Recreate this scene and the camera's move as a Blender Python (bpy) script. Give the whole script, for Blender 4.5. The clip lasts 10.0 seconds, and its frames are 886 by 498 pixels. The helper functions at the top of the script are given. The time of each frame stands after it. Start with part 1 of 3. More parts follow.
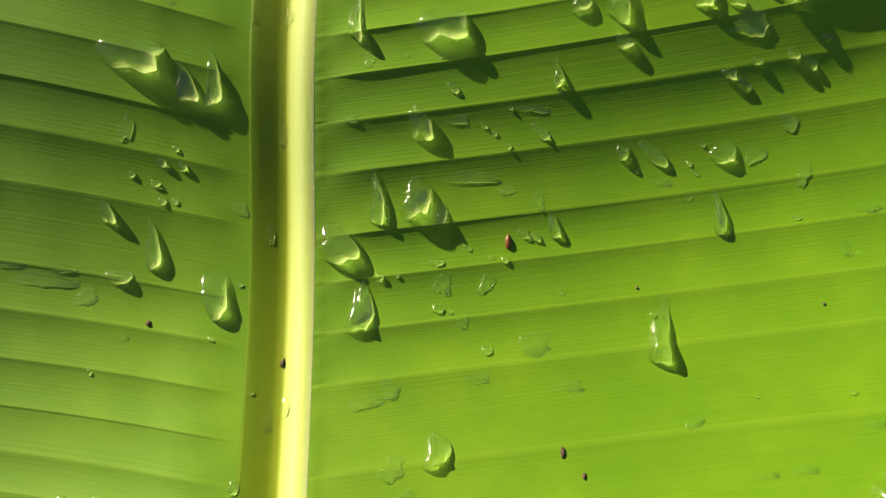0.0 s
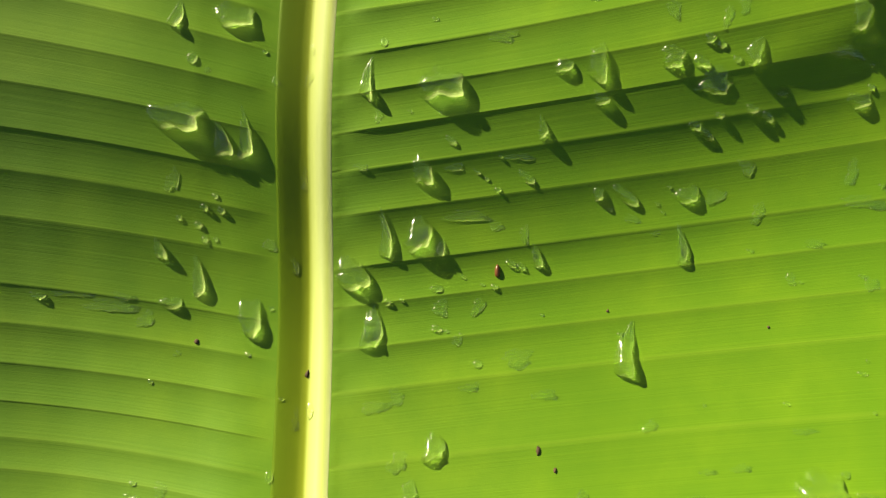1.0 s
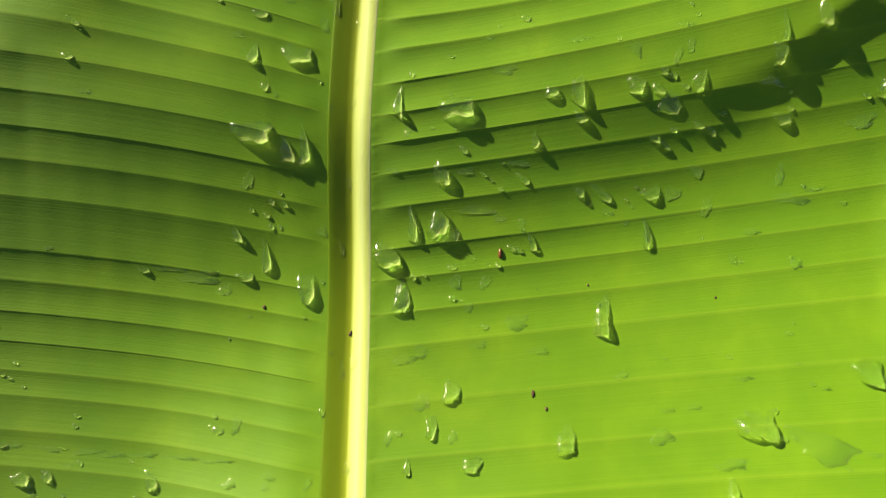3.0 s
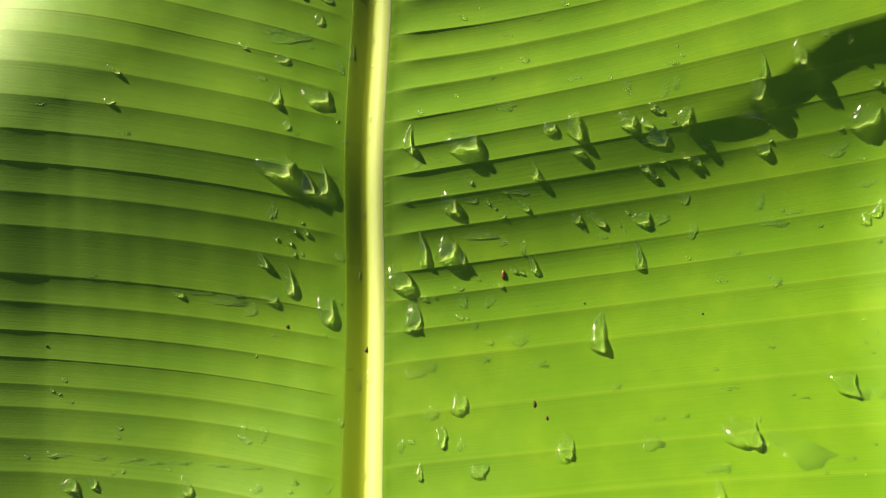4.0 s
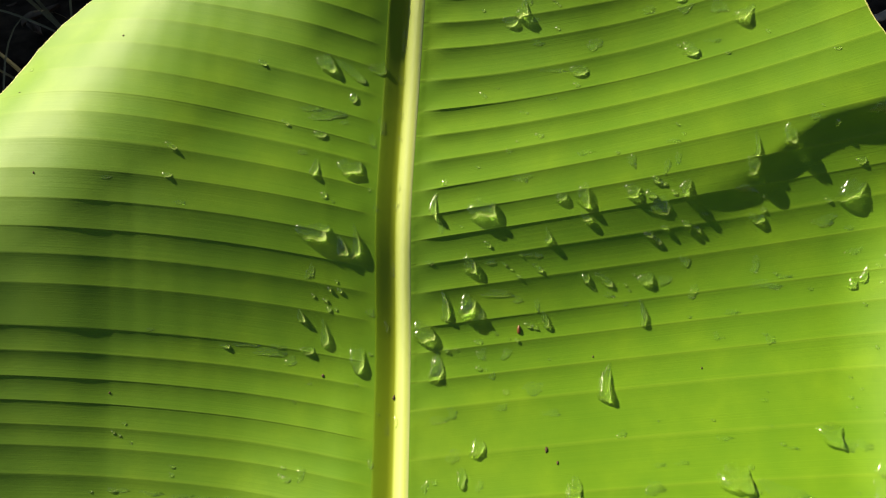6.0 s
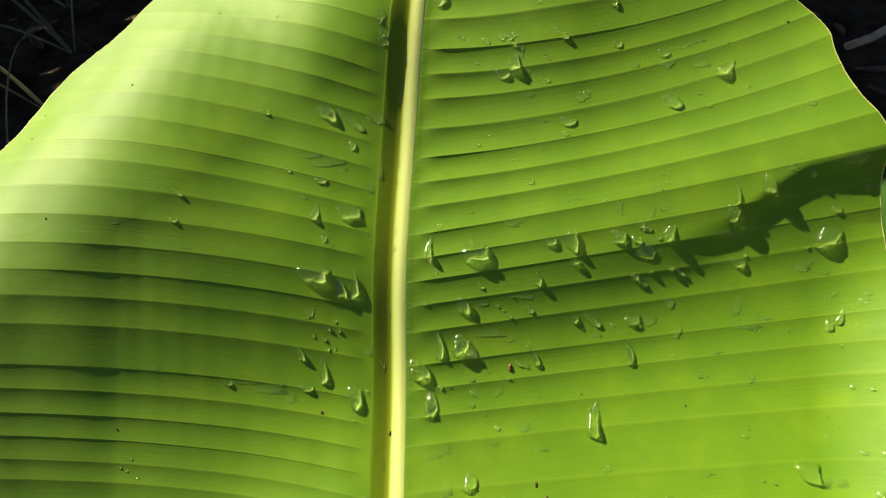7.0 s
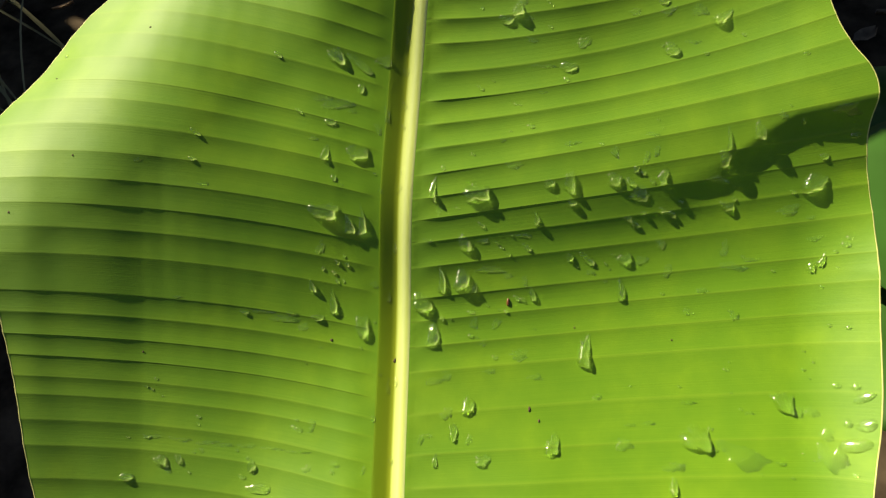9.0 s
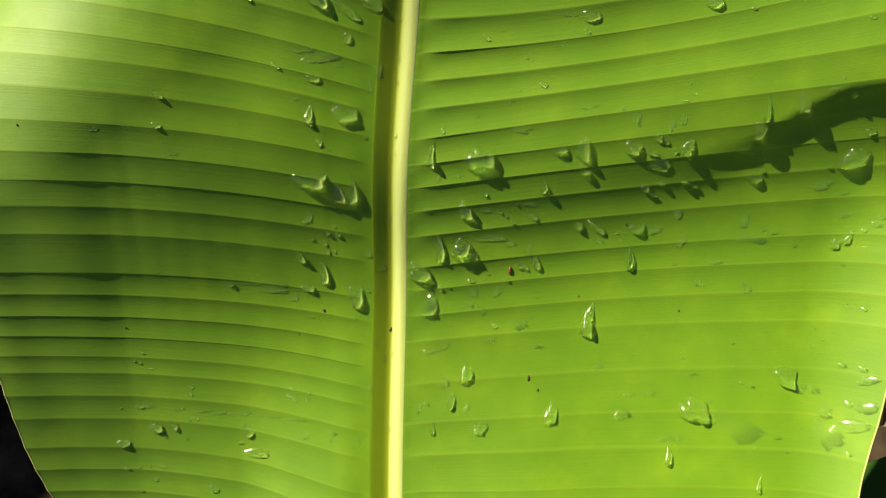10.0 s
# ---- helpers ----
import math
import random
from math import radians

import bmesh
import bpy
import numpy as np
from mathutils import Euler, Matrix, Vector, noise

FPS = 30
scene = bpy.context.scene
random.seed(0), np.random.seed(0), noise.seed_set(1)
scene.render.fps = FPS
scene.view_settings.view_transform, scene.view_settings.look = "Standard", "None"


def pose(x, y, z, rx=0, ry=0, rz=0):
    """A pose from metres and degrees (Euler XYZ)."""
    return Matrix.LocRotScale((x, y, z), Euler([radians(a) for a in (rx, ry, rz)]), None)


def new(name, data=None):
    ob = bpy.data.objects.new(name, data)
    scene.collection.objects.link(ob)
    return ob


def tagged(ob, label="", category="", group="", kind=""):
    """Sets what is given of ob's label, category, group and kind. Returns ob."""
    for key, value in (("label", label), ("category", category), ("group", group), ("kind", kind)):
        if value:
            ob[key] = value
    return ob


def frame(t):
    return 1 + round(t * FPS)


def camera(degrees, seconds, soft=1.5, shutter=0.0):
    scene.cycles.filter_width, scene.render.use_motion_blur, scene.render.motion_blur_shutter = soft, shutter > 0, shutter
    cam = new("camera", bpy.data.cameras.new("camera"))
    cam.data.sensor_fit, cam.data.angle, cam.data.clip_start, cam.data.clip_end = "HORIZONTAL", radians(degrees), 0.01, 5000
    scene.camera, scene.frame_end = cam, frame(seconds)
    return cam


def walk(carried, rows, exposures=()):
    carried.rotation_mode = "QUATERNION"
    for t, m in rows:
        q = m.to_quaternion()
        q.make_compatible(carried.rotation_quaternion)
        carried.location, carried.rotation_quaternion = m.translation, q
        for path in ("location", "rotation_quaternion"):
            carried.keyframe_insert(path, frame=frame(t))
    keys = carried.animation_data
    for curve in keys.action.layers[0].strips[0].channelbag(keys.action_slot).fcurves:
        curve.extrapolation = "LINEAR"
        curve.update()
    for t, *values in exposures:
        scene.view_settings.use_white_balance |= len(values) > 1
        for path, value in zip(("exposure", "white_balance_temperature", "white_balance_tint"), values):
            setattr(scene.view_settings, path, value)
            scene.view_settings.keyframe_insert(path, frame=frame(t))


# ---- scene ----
# The leaf's own axes: x across, z along the midrib towards the tip, -y out of its upper side.
LEAF = pose(0, 0, 0.62, -55, 0, 0)

cam = camera(64.44, 10.0, soft=1.25)
ROWS = [
    (0.0, 0.0138, -0.1679, -0.0317, 97.93, -1.23, 3.99),
    (0.5, 0.0205, -0.1794, -0.0137, 94.60, -1.60, 5.06),
    (1.0, 0.0232, -0.2036, -0.0047, 92.34, -1.82, 5.72),
    (1.5, 0.0231, -0.2209, -0.0111, 92.29, -2.25, 5.29),
    (2.0, 0.0244, -0.2359, -0.0145, 91.94, -1.79, 5.70),
    (2.5, 0.0243, -0.2496, -0.0166, 92.15, -1.64, 5.57),
    (2.7, 0.0244, -0.2554, -0.0193, 93.16, -1.84, 5.83),
    (3.8, 0.0293, -0.2860, -0.0233, 95.22, -1.54, 6.42),
    (4.0, 0.0288, -0.2903, -0.0183, 94.92, -1.31, 6.80),
    (4.5, 0.0283, -0.3014, -0.0120, 94.71, -1.10, 7.18),
    (5.0, 0.0279, -0.3142, -0.0066, 94.77, -1.17, 7.06),
    (5.5, 0.0293, -0.3157, -0.0023, 94.34, -1.62, 8.03),
    (6.0, 0.0298, -0.3242, 0.0041, 95.36, -1.90, 8.09),
    (6.2, 0.0324, -0.3273, 0.0125, 95.06, -1.83, 8.44),
    (7.5, 0.0342, -0.3442, 0.0197, 96.39, -2.21, 7.66),
    (8.0, 0.0399, -0.3518, 0.0164, 94.94, -2.59, 8.66),
    (8.5, 0.0436, -0.3625, 0.0105, 93.72, -2.77, 9.20),
    (9.0, 0.0411, -0.3597, 0.0183, 91.06, -2.99, 8.87),
    (9.5, 0.0344, -0.3503, 0.0522, 84.97, -3.11, 8.48),
    (10.0, 0.0243, -0.3234, 0.1000, 75.19, -3.33, 7.70),
]
STOPS = [(0.0, 1.13), (1.0, 1.13), (1.5, 1.22), (2.5, 1.17), (4.0, 1.18), (5.5, 1.16), (6.0, 0.97), (7.5, 1.04), (8.5, 1.04), (9.0, 0.97), (9.5, 1.03), (10.0, 0.98)]
walk(cam, [(t, LEAF @ pose(x, y, z, rx, ry, rz)) for t, x, y, z, rx, ry, rz in ROWS], STOPS)

# ---- daylight ----
SUN_IN_LEAF = Vector((-0.65, -0.41, 0.61))      # towards the sun, by the leaf's axes
to_sun = (LEAF.to_3x3() @ SUN_IN_LEAF).normalized()
sun = new("sun", bpy.data.lights.new("sun", "SUN"))
sun.data.energy, sun.data.angle, sun.data.color = 5.0, radians(0.53), (1.0, 0.875, 0.58)
sun.matrix_world = to_sun.to_track_quat("Z", "Y").to_matrix().to_4x4()
world = bpy.data.worlds.new("sky")
scene.world = world
world.use_nodes = True
wn = world.node_tree
sky = wn.nodes.new("ShaderNodeTexSky")
sky.sky_type, sky.sun_disc = "NISHITA", False
sky.sun_elevation = math.asin(to_sun.z)
sky.sun_rotation = math.atan2(to_sun.x, to_sun.y)
background = wn.nodes["Background"]
background.inputs["Strength"].default_value = 0.025
wn.links.new(sky.outputs["Color"], background.inputs["Color"])


# ---- materials ----
class Surface:
    """A node material and short ways to add to it."""

    def __init__(self, name):
        self.mat = bpy.data.materials.new(name)
        self.mat.use_nodes = True
        self.tree = self.mat.node_tree
        self.shader = self.tree.nodes["Principled BSDF"]

    def node(self, kind, **values):
        n = self.tree.nodes.new(kind)
        for key, value in values.items():
            n.inputs[key.replace("_", " ")].default_value = value
        return n

    def link(self, a, b):
        self.tree.links.new(a, b)

    def coords(self, scale=(1, 1, 1), kind="Object"):
        n = self.node("ShaderNodeMapping", Scale=scale)
        self.link(self.node("ShaderNodeTexCoord").outputs[kind], n.inputs["Vector"])
        return n.outputs["Vector"]

    def noise(self, vector, scale, detail=3.0, rough=0.55):
        n = self.node("ShaderNodeTexNoise", Scale=scale, Detail=detail, Roughness=rough)
        self.link(vector, n.inputs["Vector"])
        return n.outputs["Fac"]

    def ramp(self, fac, *stops):
        n = self.node("ShaderNodeValToRGB")
        while len(n.color_ramp.elements) < len(stops):
            n.color_ramp.elements.new(0.5)
        for e, (at, colour) in zip(n.color_ramp.elements, stops):
            e.position, e.color = at, (*colour, 1) if len(colour) == 3 else colour
        self.link(fac, n.inputs["Fac"])
        return n.outputs["Color"]

    def mix(self, fac, a, b, blend="MIX"):
        n = self.tree.nodes.new("ShaderNodeMix")
        n.data_type, n.blend_type = "RGBA", blend
        for value, socket in ((fac, n.inputs["Factor"]), (a, n.inputs["A"]), (b, n.inputs["B"])):
            socket = [s for s in n.inputs if s.name == socket.name and (s.type == "RGBA" or s.name == "Factor" and s.type == "VALUE")][0]
            if isinstance(value, (int, float)):
                socket.default_value = value
            elif isinstance(value, tuple):
                socket.default_value = (*value, 1)
            else:
                self.link(value, socket)
        return [s for s in n.outputs if s.type == "RGBA"][0]

    def bump(self, height, strength, distance):
        n = self.node("ShaderNodeBump", Strength=strength, Distance=distance)
        self.link(height, n.inputs["Height"])
        self.link(n.outputs["Normal"], self.shader.inputs["Normal"])


def leaf_material():
    s = Surface("leaf_green")
    fibre = s.noise(s.coords((1, 260, 1), "UV"), 6.0, 4.0, 0.7)
    blotch = s.noise(s.coords(), 34.0, 5.0)
    base = s.ramp(fibre, (0.3, (0.110, 0.250, 0.003)), (0.7, (0.138, 0.286, 0.004)))
    base = s.mix(blotch, base, s.ramp(blotch, (0.35, (0.092, 0.214, 0.003)), (0.7, (0.172, 0.316, 0.005))))
    vein = s.node("ShaderNodeAttribute")
    vein.attribute_name = "vein"
    base = s.mix(vein.outputs["Fac"], base, (0.30, 0.42, 0.03))
    s.link(base, s.shader.inputs["Base Color"])
    s.shader.inputs["Roughness"].default_value = 0.61
    s.shader.inputs["Specular IOR Level"].default_value = 0.50
    # the fibres run out from the midrib and spread the gloss along the leaf
    along = s.node("ShaderNodeTangent")
    along.direction_type, along.uv_map = "UV_MAP", "UVMap"
    s.link(along.outputs["Tangent"], s.shader.inputs["Tangent"])
    s.shader.inputs["Anisotropic"].default_value = 0.45
    s.shader.inputs["Anisotropic Rotation"].default_value = 0.25
    s.shader.inputs["IOR"].default_value = 1.5
    # uneven skin: fine fibres over soft dents drawn out along the veins
    dents = s.noise(s.coords((1, 3.2, 1), "UV"), 60.0, 3.0, 0.6)
    s.bump(s.mix(0.6, fibre, dents, "ADD"), 0.17, 0.0005)
    return s.mat


def plain(name, colour, rough=0.6, spread=0.25, scale=60.0, relief=0.0003, gloss=0.5):
    s = Surface(name)
    n = s.noise(s.coords(), scale, 4.0)
    dark, light = (tuple(c * (1 + k * spread) for c in colour) for k in (-1, 1))
    s.link(s.ramp(n, (0.3, dark), (0.7, light)), s.shader.inputs["Base Color"])
    s.shader.inputs["Roughness"].default_value = rough
    s.shader.inputs["Specular IOR Level"].default_value = gloss
    s.bump(n, 0.4, relief)
    return s.mat


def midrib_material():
    """Pale and smooth, with fine lengthwise fibres; shade is painted dark green on one wall of the channel, sunlight
    pale on the other.
    """
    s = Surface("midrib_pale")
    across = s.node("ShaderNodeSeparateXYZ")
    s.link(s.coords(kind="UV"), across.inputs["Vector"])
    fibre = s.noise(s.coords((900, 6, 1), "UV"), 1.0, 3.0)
    # shade and light put into the ramp: dark green wall, then pale sunlit wall
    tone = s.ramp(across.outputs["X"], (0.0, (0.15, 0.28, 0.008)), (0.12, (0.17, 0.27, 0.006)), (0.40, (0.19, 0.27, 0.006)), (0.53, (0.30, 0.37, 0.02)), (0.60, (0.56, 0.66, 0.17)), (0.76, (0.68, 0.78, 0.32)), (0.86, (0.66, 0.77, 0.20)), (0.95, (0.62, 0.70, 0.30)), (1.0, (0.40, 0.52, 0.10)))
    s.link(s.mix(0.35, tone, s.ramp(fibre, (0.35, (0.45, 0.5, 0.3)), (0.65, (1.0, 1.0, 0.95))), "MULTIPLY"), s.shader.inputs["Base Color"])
    s.shader.inputs["Roughness"].default_value = 0.5
    s.shader.inputs["Specular IOR Level"].default_value = 0.25
    s.bump(fibre, 0.3, 0.0003)
    return s.mat


def water_material(name, least, most, rim_light):
    """Clear water that bends what is seen through it; clearer towards the sun and more opaque away from it, to imitate
    refracted light and the drop's shadow.
    """
    s = Surface(name)
    s.shader.inputs["Base Color"].default_value = (0.97, 1.0, 0.93, 1)
    s.shader.inputs["Transmission Weight"].default_value = 1.0
    s.shader.inputs["Roughness"].default_value = 0.0
    s.shader.inputs["IOR"].default_value = 1.33
    away_from_sun, rim = s.node("ShaderNodeAttribute"), s.node("ShaderNodeAttribute")
    away_from_sun.attribute_name, rim.attribute_name = "away_from_sun", "rim"
    # opacity grows away from the sun, standing in for the drop's shadow
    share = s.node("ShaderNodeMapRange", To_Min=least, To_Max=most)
    s.link(away_from_sun.outputs["Fac"], share.inputs["Value"])
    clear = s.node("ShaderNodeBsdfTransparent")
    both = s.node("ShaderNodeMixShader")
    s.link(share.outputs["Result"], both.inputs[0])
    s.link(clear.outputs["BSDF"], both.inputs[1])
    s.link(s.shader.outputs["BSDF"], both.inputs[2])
    # a translucent crescent painted on the far, low rim imitates sunlight focused there
    painted_crescent = s.node("ShaderNodeBsdfTranslucent", Color=(0.92, 1.0, 0.50, 1))
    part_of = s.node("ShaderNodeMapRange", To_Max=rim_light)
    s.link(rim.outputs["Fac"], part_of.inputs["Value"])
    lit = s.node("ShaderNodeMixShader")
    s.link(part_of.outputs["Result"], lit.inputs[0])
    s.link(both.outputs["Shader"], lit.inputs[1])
    s.link(painted_crescent.outputs["BSDF"], lit.inputs[2])
    # the thin skin of light that clear water throws back
    gloss = s.node("ShaderNodeBsdfGlossy", Color=(0.05, 0.05, 0.05, 1), Roughness=0.14)
    wet_skin = s.tree.nodes.new("ShaderNodeAddShader")
    s.link(lit.outputs["Shader"], wet_skin.inputs[0])
    s.link(gloss.outputs["BSDF"], wet_skin.inputs[1])
    s.link(wet_skin.outputs["Shader"], s.tree.nodes["Material Output"].inputs["Surface"])
    return s.mat


LEAF_GREEN = leaf_material()
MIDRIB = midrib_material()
MARGIN = plain("leaf_margin", (0.55, 0.56, 0.20), 0.5)
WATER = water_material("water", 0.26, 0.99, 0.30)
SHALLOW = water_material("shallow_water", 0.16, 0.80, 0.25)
INSECT_RED = plain("husk", (0.17, 0.06, 0.022), 0.35)
DIRT = plain("dirt", (0.07, 0.04, 0.02), 0.8)
SOIL = plain("soil", (0.05, 0.038, 0.027), 0.95, 0.8, 14.0, 0.01, 0.05)
LITTER = plain("dead_leaf", (0.20, 0.155, 0.115), 0.85, 0.5, 25.0, 0.0003, 0.1)
TWIG = plain("dry_wood", (0.60, 0.47, 0.36), 0.8, 0.3, 45.0)
GRASS = plain("grass", (0.21, 0.20, 0.10), 0.5, 0.3, 12.0)
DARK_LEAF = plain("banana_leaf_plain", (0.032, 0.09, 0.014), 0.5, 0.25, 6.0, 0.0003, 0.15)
BARK = plain("pseudostem", (0.09, 0.10, 0.04), 0.6, 0.4, 9.0)

# ---- the leaf's shape ----


def midrib_x(z):
    return -0.0437 + 0.0093 * (z - 0.05) + 0.306 * (z - 0.05) ** 2


def curve(at, xs, ys):
    """A smooth curve through a few knots."""
    xs, ys = np.array(xs, float), np.array(ys, float)
    m = np.gradient(ys, xs)
    at = np.clip(at, xs[0], xs[-1])
    k = np.clip(np.searchsorted(xs, at) - 1, 0, len(xs) - 2)
    h = xs[k + 1] - xs[k]
    t = (at - xs[k]) / h
    return ((2 * t ** 3 - 3 * t ** 2 + 1) * ys[k] + (t ** 3 - 2 * t ** 2 + t) * h * m[k]
            + (-2 * t ** 3 + 3 * t ** 2) * ys[k + 1] + (t ** 3 - t ** 2) * h * m[k + 1])


# one half rises to a long swell and falls away past it: its slope, then its height
SWELL_X = np.linspace(-0.30, -0.04, 261)
swell_slope = np.interp(SWELL_X, (-0.26, -0.22, -0.19, -0.165, -0.14, -0.10, -0.05), (0.12, 0.165, 0.185, 0.195, 0.185, 0.115, 0.03))
swell_slope = np.convolve(np.pad(swell_slope, 12, mode="edge"), np.ones(25) / 25, "valid")
SWELL = np.cumsum(swell_slope[::-1])[::-1] * 0.001


# the other half falls from the midrib and lifts again past its middle
FALL_X = np.linspace(-0.06, 0.26, 321)
fall_slope = np.interp(FALL_X, (-0.045, -0.03, 0.0, 0.04, 0.08, 0.13, 0.20), (0.0, 0.19, 0.20, 0.13, 0.03, -0.06, -0.12))
fall_slope = np.convolve(np.pad(fall_slope, 8, mode="edge"), np.ones(17) / 17, "valid")
FALL = np.cumsum(fall_slope) * 0.001


LEAN_S = np.linspace(0.0, 0.30, 151)
lean_slope = np.interp(LEAN_S, (0.02, 0.05, 0.12, 0.155), (0.0, -0.065, -0.065, 0.0))
lean_slope = np.convolve(np.pad(lean_slope, 10, mode="edge"), np.ones(21) / 21, "valid")
LEAN = np.cumsum(lean_slope) * 0.002


BOW = (0.00057, -0.00202, 0.00472, 0.00190, 0.00204, -0.00745, -0.00263, 0.00089, 0.00061, -0.00994, 0.00870)


def bow(x, z):
    """How the whole leaf dishes along its length, level past its ends."""
    t = np.clip((x + 0.20) / 0.15, 0, 1)
    low, high = -0.04 - 0.075 * t * t * (3 - 2 * t), 0.085
    zc = high - 0.014 * np.logaddexp(0, (high - z) / 0.014)
    zc = (low + 0.02 * np.logaddexp(0, (zc - low) / 0.02)) * 8
    x = np.clip(x, -0.17, 0.20) * 8
    a, k = np.sqrt((x + 0.352) ** 2 + 0.02), BOW
    level = k[0] + k[1] * x + k[3] * x * x + k[7] * a
    return level + (k[2] + k[4] * x + k[8] * a) * zc + (k[5] + k[9] * a + k[10] * x) * zc ** 2 + k[6] * zc ** 3


def sheet(x, z):
    """Depth of the smooth sheet that the leaf follows."""
    x, z = np.asarray(x, float), np.asarray(z, float)
    u, v = x * 8, np.clip(z, -0.2, 0.2) * 8
    a = np.sqrt((u + 0.272) ** 2 + 0.004)
    y = 0.02391 + 0.01137 * u + 0.00467 * v + 0.00333 * u * v + -0.01400 * v * v + -0.01202 * a + -0.00772 * a * v
    # the upper corner of one half rolls back, the lower margin of the other curls up
    roll = np.maximum(0.753 * (z - 0.1) - 0.658 * (x + 0.18) + 0.0371, 0)
    fade = np.clip((z + 0.0162) / 0.1646, 0, 1)
    y = y + 6.14 * np.where(roll < 0.076, roll ** 2, 0.076 ** 2 + 0.152 * (roll - 0.076)) - 1.045 * np.interp(x, SWELL_X, SWELL) * (1 - fade * fade * (3 - 2 * fade))
    # the leaf swells along a line that climbs to one margin
    w = z - curve(x, (-0.16, -0.035, 0.06, 0.128, 0.19, 0.25), (0.046, 0.048, 0.067, 0.091, 0.112, 0.122))
    y = y - curve(x, (-0.16, -0.04, 0.05, 0.15), (0.004, 0.010, 0.0118, 0.0095)) * np.exp(-(w / 0.048) ** 2) + np.interp(x, FALL_X, FALL)
    # below that roll the half leans away from the light
    s, r = 0.68 * z - 0.73 * x, 0.68 * x + 0.73 * z
    y = y + np.interp(s, LEAN_S, LEAN) * np.interp(r, (-0.20, -0.12, -0.06, 0.04), (0.8, 1.0, 1.0, 0.0)) * np.clip((-0.045 - x) / 0.03, 0, 1)
    side = np.clip((x + 0.035) / 0.085, 0, 1)
    y = y - (0.35 * np.clip(z, 0, 0.2) ** 2 + 0.7 * np.clip(z, -0.2, 0) ** 2) * side * side * (3 - 2 * side)
    ease = np.clip((z - 0.04) / 0.09, 0, 1)
    y = y + 0.0075 * np.exp(-((x + 0.118) / 0.042) ** 2) * ease * ease * (3 - 2 * ease)
    lift = np.clip(x - 0.165, 0, 0.05)
    y = y - 9.0 * lift ** 2 * np.clip((0.075 - z) / 0.05, 0, 1)
    # the lower part of one half turns from the sun
    left = np.clip((-0.05 - x) / 0.07, 0, 1)
    y = y + 0.7 * np.clip(z - 0.02, -0.2, 0) ** 2 * left * left * (3 - 2 * left)
    # the tip bends back
    return y + bow(x, z) + 2.0 * np.maximum(z - 0.15, 0) ** 2


VEINS_RIGHT = [v / 1000 for v in [158.8, 146.8, 134.2, 119.0, 103.6, 90.9, 77.5, 63.1, 50.7, 39.3, 27.6, 13.7, -3.3, -15.7, -29.5, -42.9, -64.8, -85.2]]
VEINS_LEFT = [v / 1000 for v in [145.3, 134.0, 122.7, 110.0, 96.5, 84.8, 75.8, 64.1, 51.2, 38.2, 25.2, 13.5, -0.5, -21.1, -32.5, -45.2, -56.8, -67.4, -76.8, -89.5, -103.4]]
# past the counted veins they go on at an even pitch
VEINS_RIGHT = [0.306 - 0.012 * k for k in range(12)] + VEINS_RIGHT + [-0.101 - 0.0185 * k for k in range(8)]
VEINS_LEFT = [0.302 - 0.012 * k for k in range(13)] + VEINS_LEFT + [-0.121 - 0.014 * k for k in range(10)]
HALF = 0.0086           # half the width of the midrib


def vein_rise(u, v, side):
    """How far a vein that leaves the midrib at v has climbed at a distance u from it."""
    if side > 0:
        slope = np.interp(v, (-0.10, -0.04, 0.05, 0.065, 0.12, 0.157), (0.11, 0.14, 0.195, 0.20, 0.08, 0.0))
        curl = np.interp(v, (0.05, 0.065, 0.12, 0.157), (0.0, 0.03, 0.65, 0.9))
        return slope * u + curl * u * u
    slope = np.interp(v, (-0.09, 0.0, 0.05, 0.10, 0.15), (0.165, 0.18, 0.205, 0.26, 0.29))
    return slope * u - np.interp(v, (-0.06, 0.04), (0.42, 0.75)) * u * u


def margin_x(z, side):
    if side > 0:
        return curve(z, (-0.2400, -0.1600, -0.0792, -0.0492, 0.0029, 0.0483, 0.0894, 0.1185, 0.1337, 0.1538, 0.1601, 0.1813, 0.2113, 0.2513, 0.3013, 0.3200),
                     (0.1300, 0.1840, 0.1981, 0.2028, 0.2032, 0.1998, 0.1912, 0.1868, 0.1753, 0.1653, 0.1634, 0.1434, 0.1233, 0.0860, 0.0358, 0.0000))
    return curve(z, (-0.2400, -0.1700, -0.1246, -0.0432, -0.0201, 0.0847, 0.1037, 0.1447, 0.1716, 0.1940, 0.2240, 0.2640, 0.3140),
                     (-0.1750, -0.2030, -0.2182, -0.2305, -0.2349, -0.2569, -0.2445, -0.2253, -0.1983, -0.1852, -0.1593, -0.1111, -0.0463))


def pleat(v, side):
    """Height of the pleats: a crest at each vein and a shallow trough between."""
    veins = np.array(sorted(VEINS_RIGHT if side > 0 else VEINS_LEFT))
    k = np.clip(np.searchsorted(veins, v, side="right"), 1, len(veins) - 1)
    lo, hi = veins[k - 1], veins[k]
    s = np.clip((hi - v) / (hi - lo), 0, 1)
    wave = 4 * (s + 0.15 * s * (1 - s) - 0.5) ** 2
    return wave * np.clip((hi - lo) / 0.012, 0.5, 1.15) * (0.9 + 0.15 * np.sin(hi * 913.0))


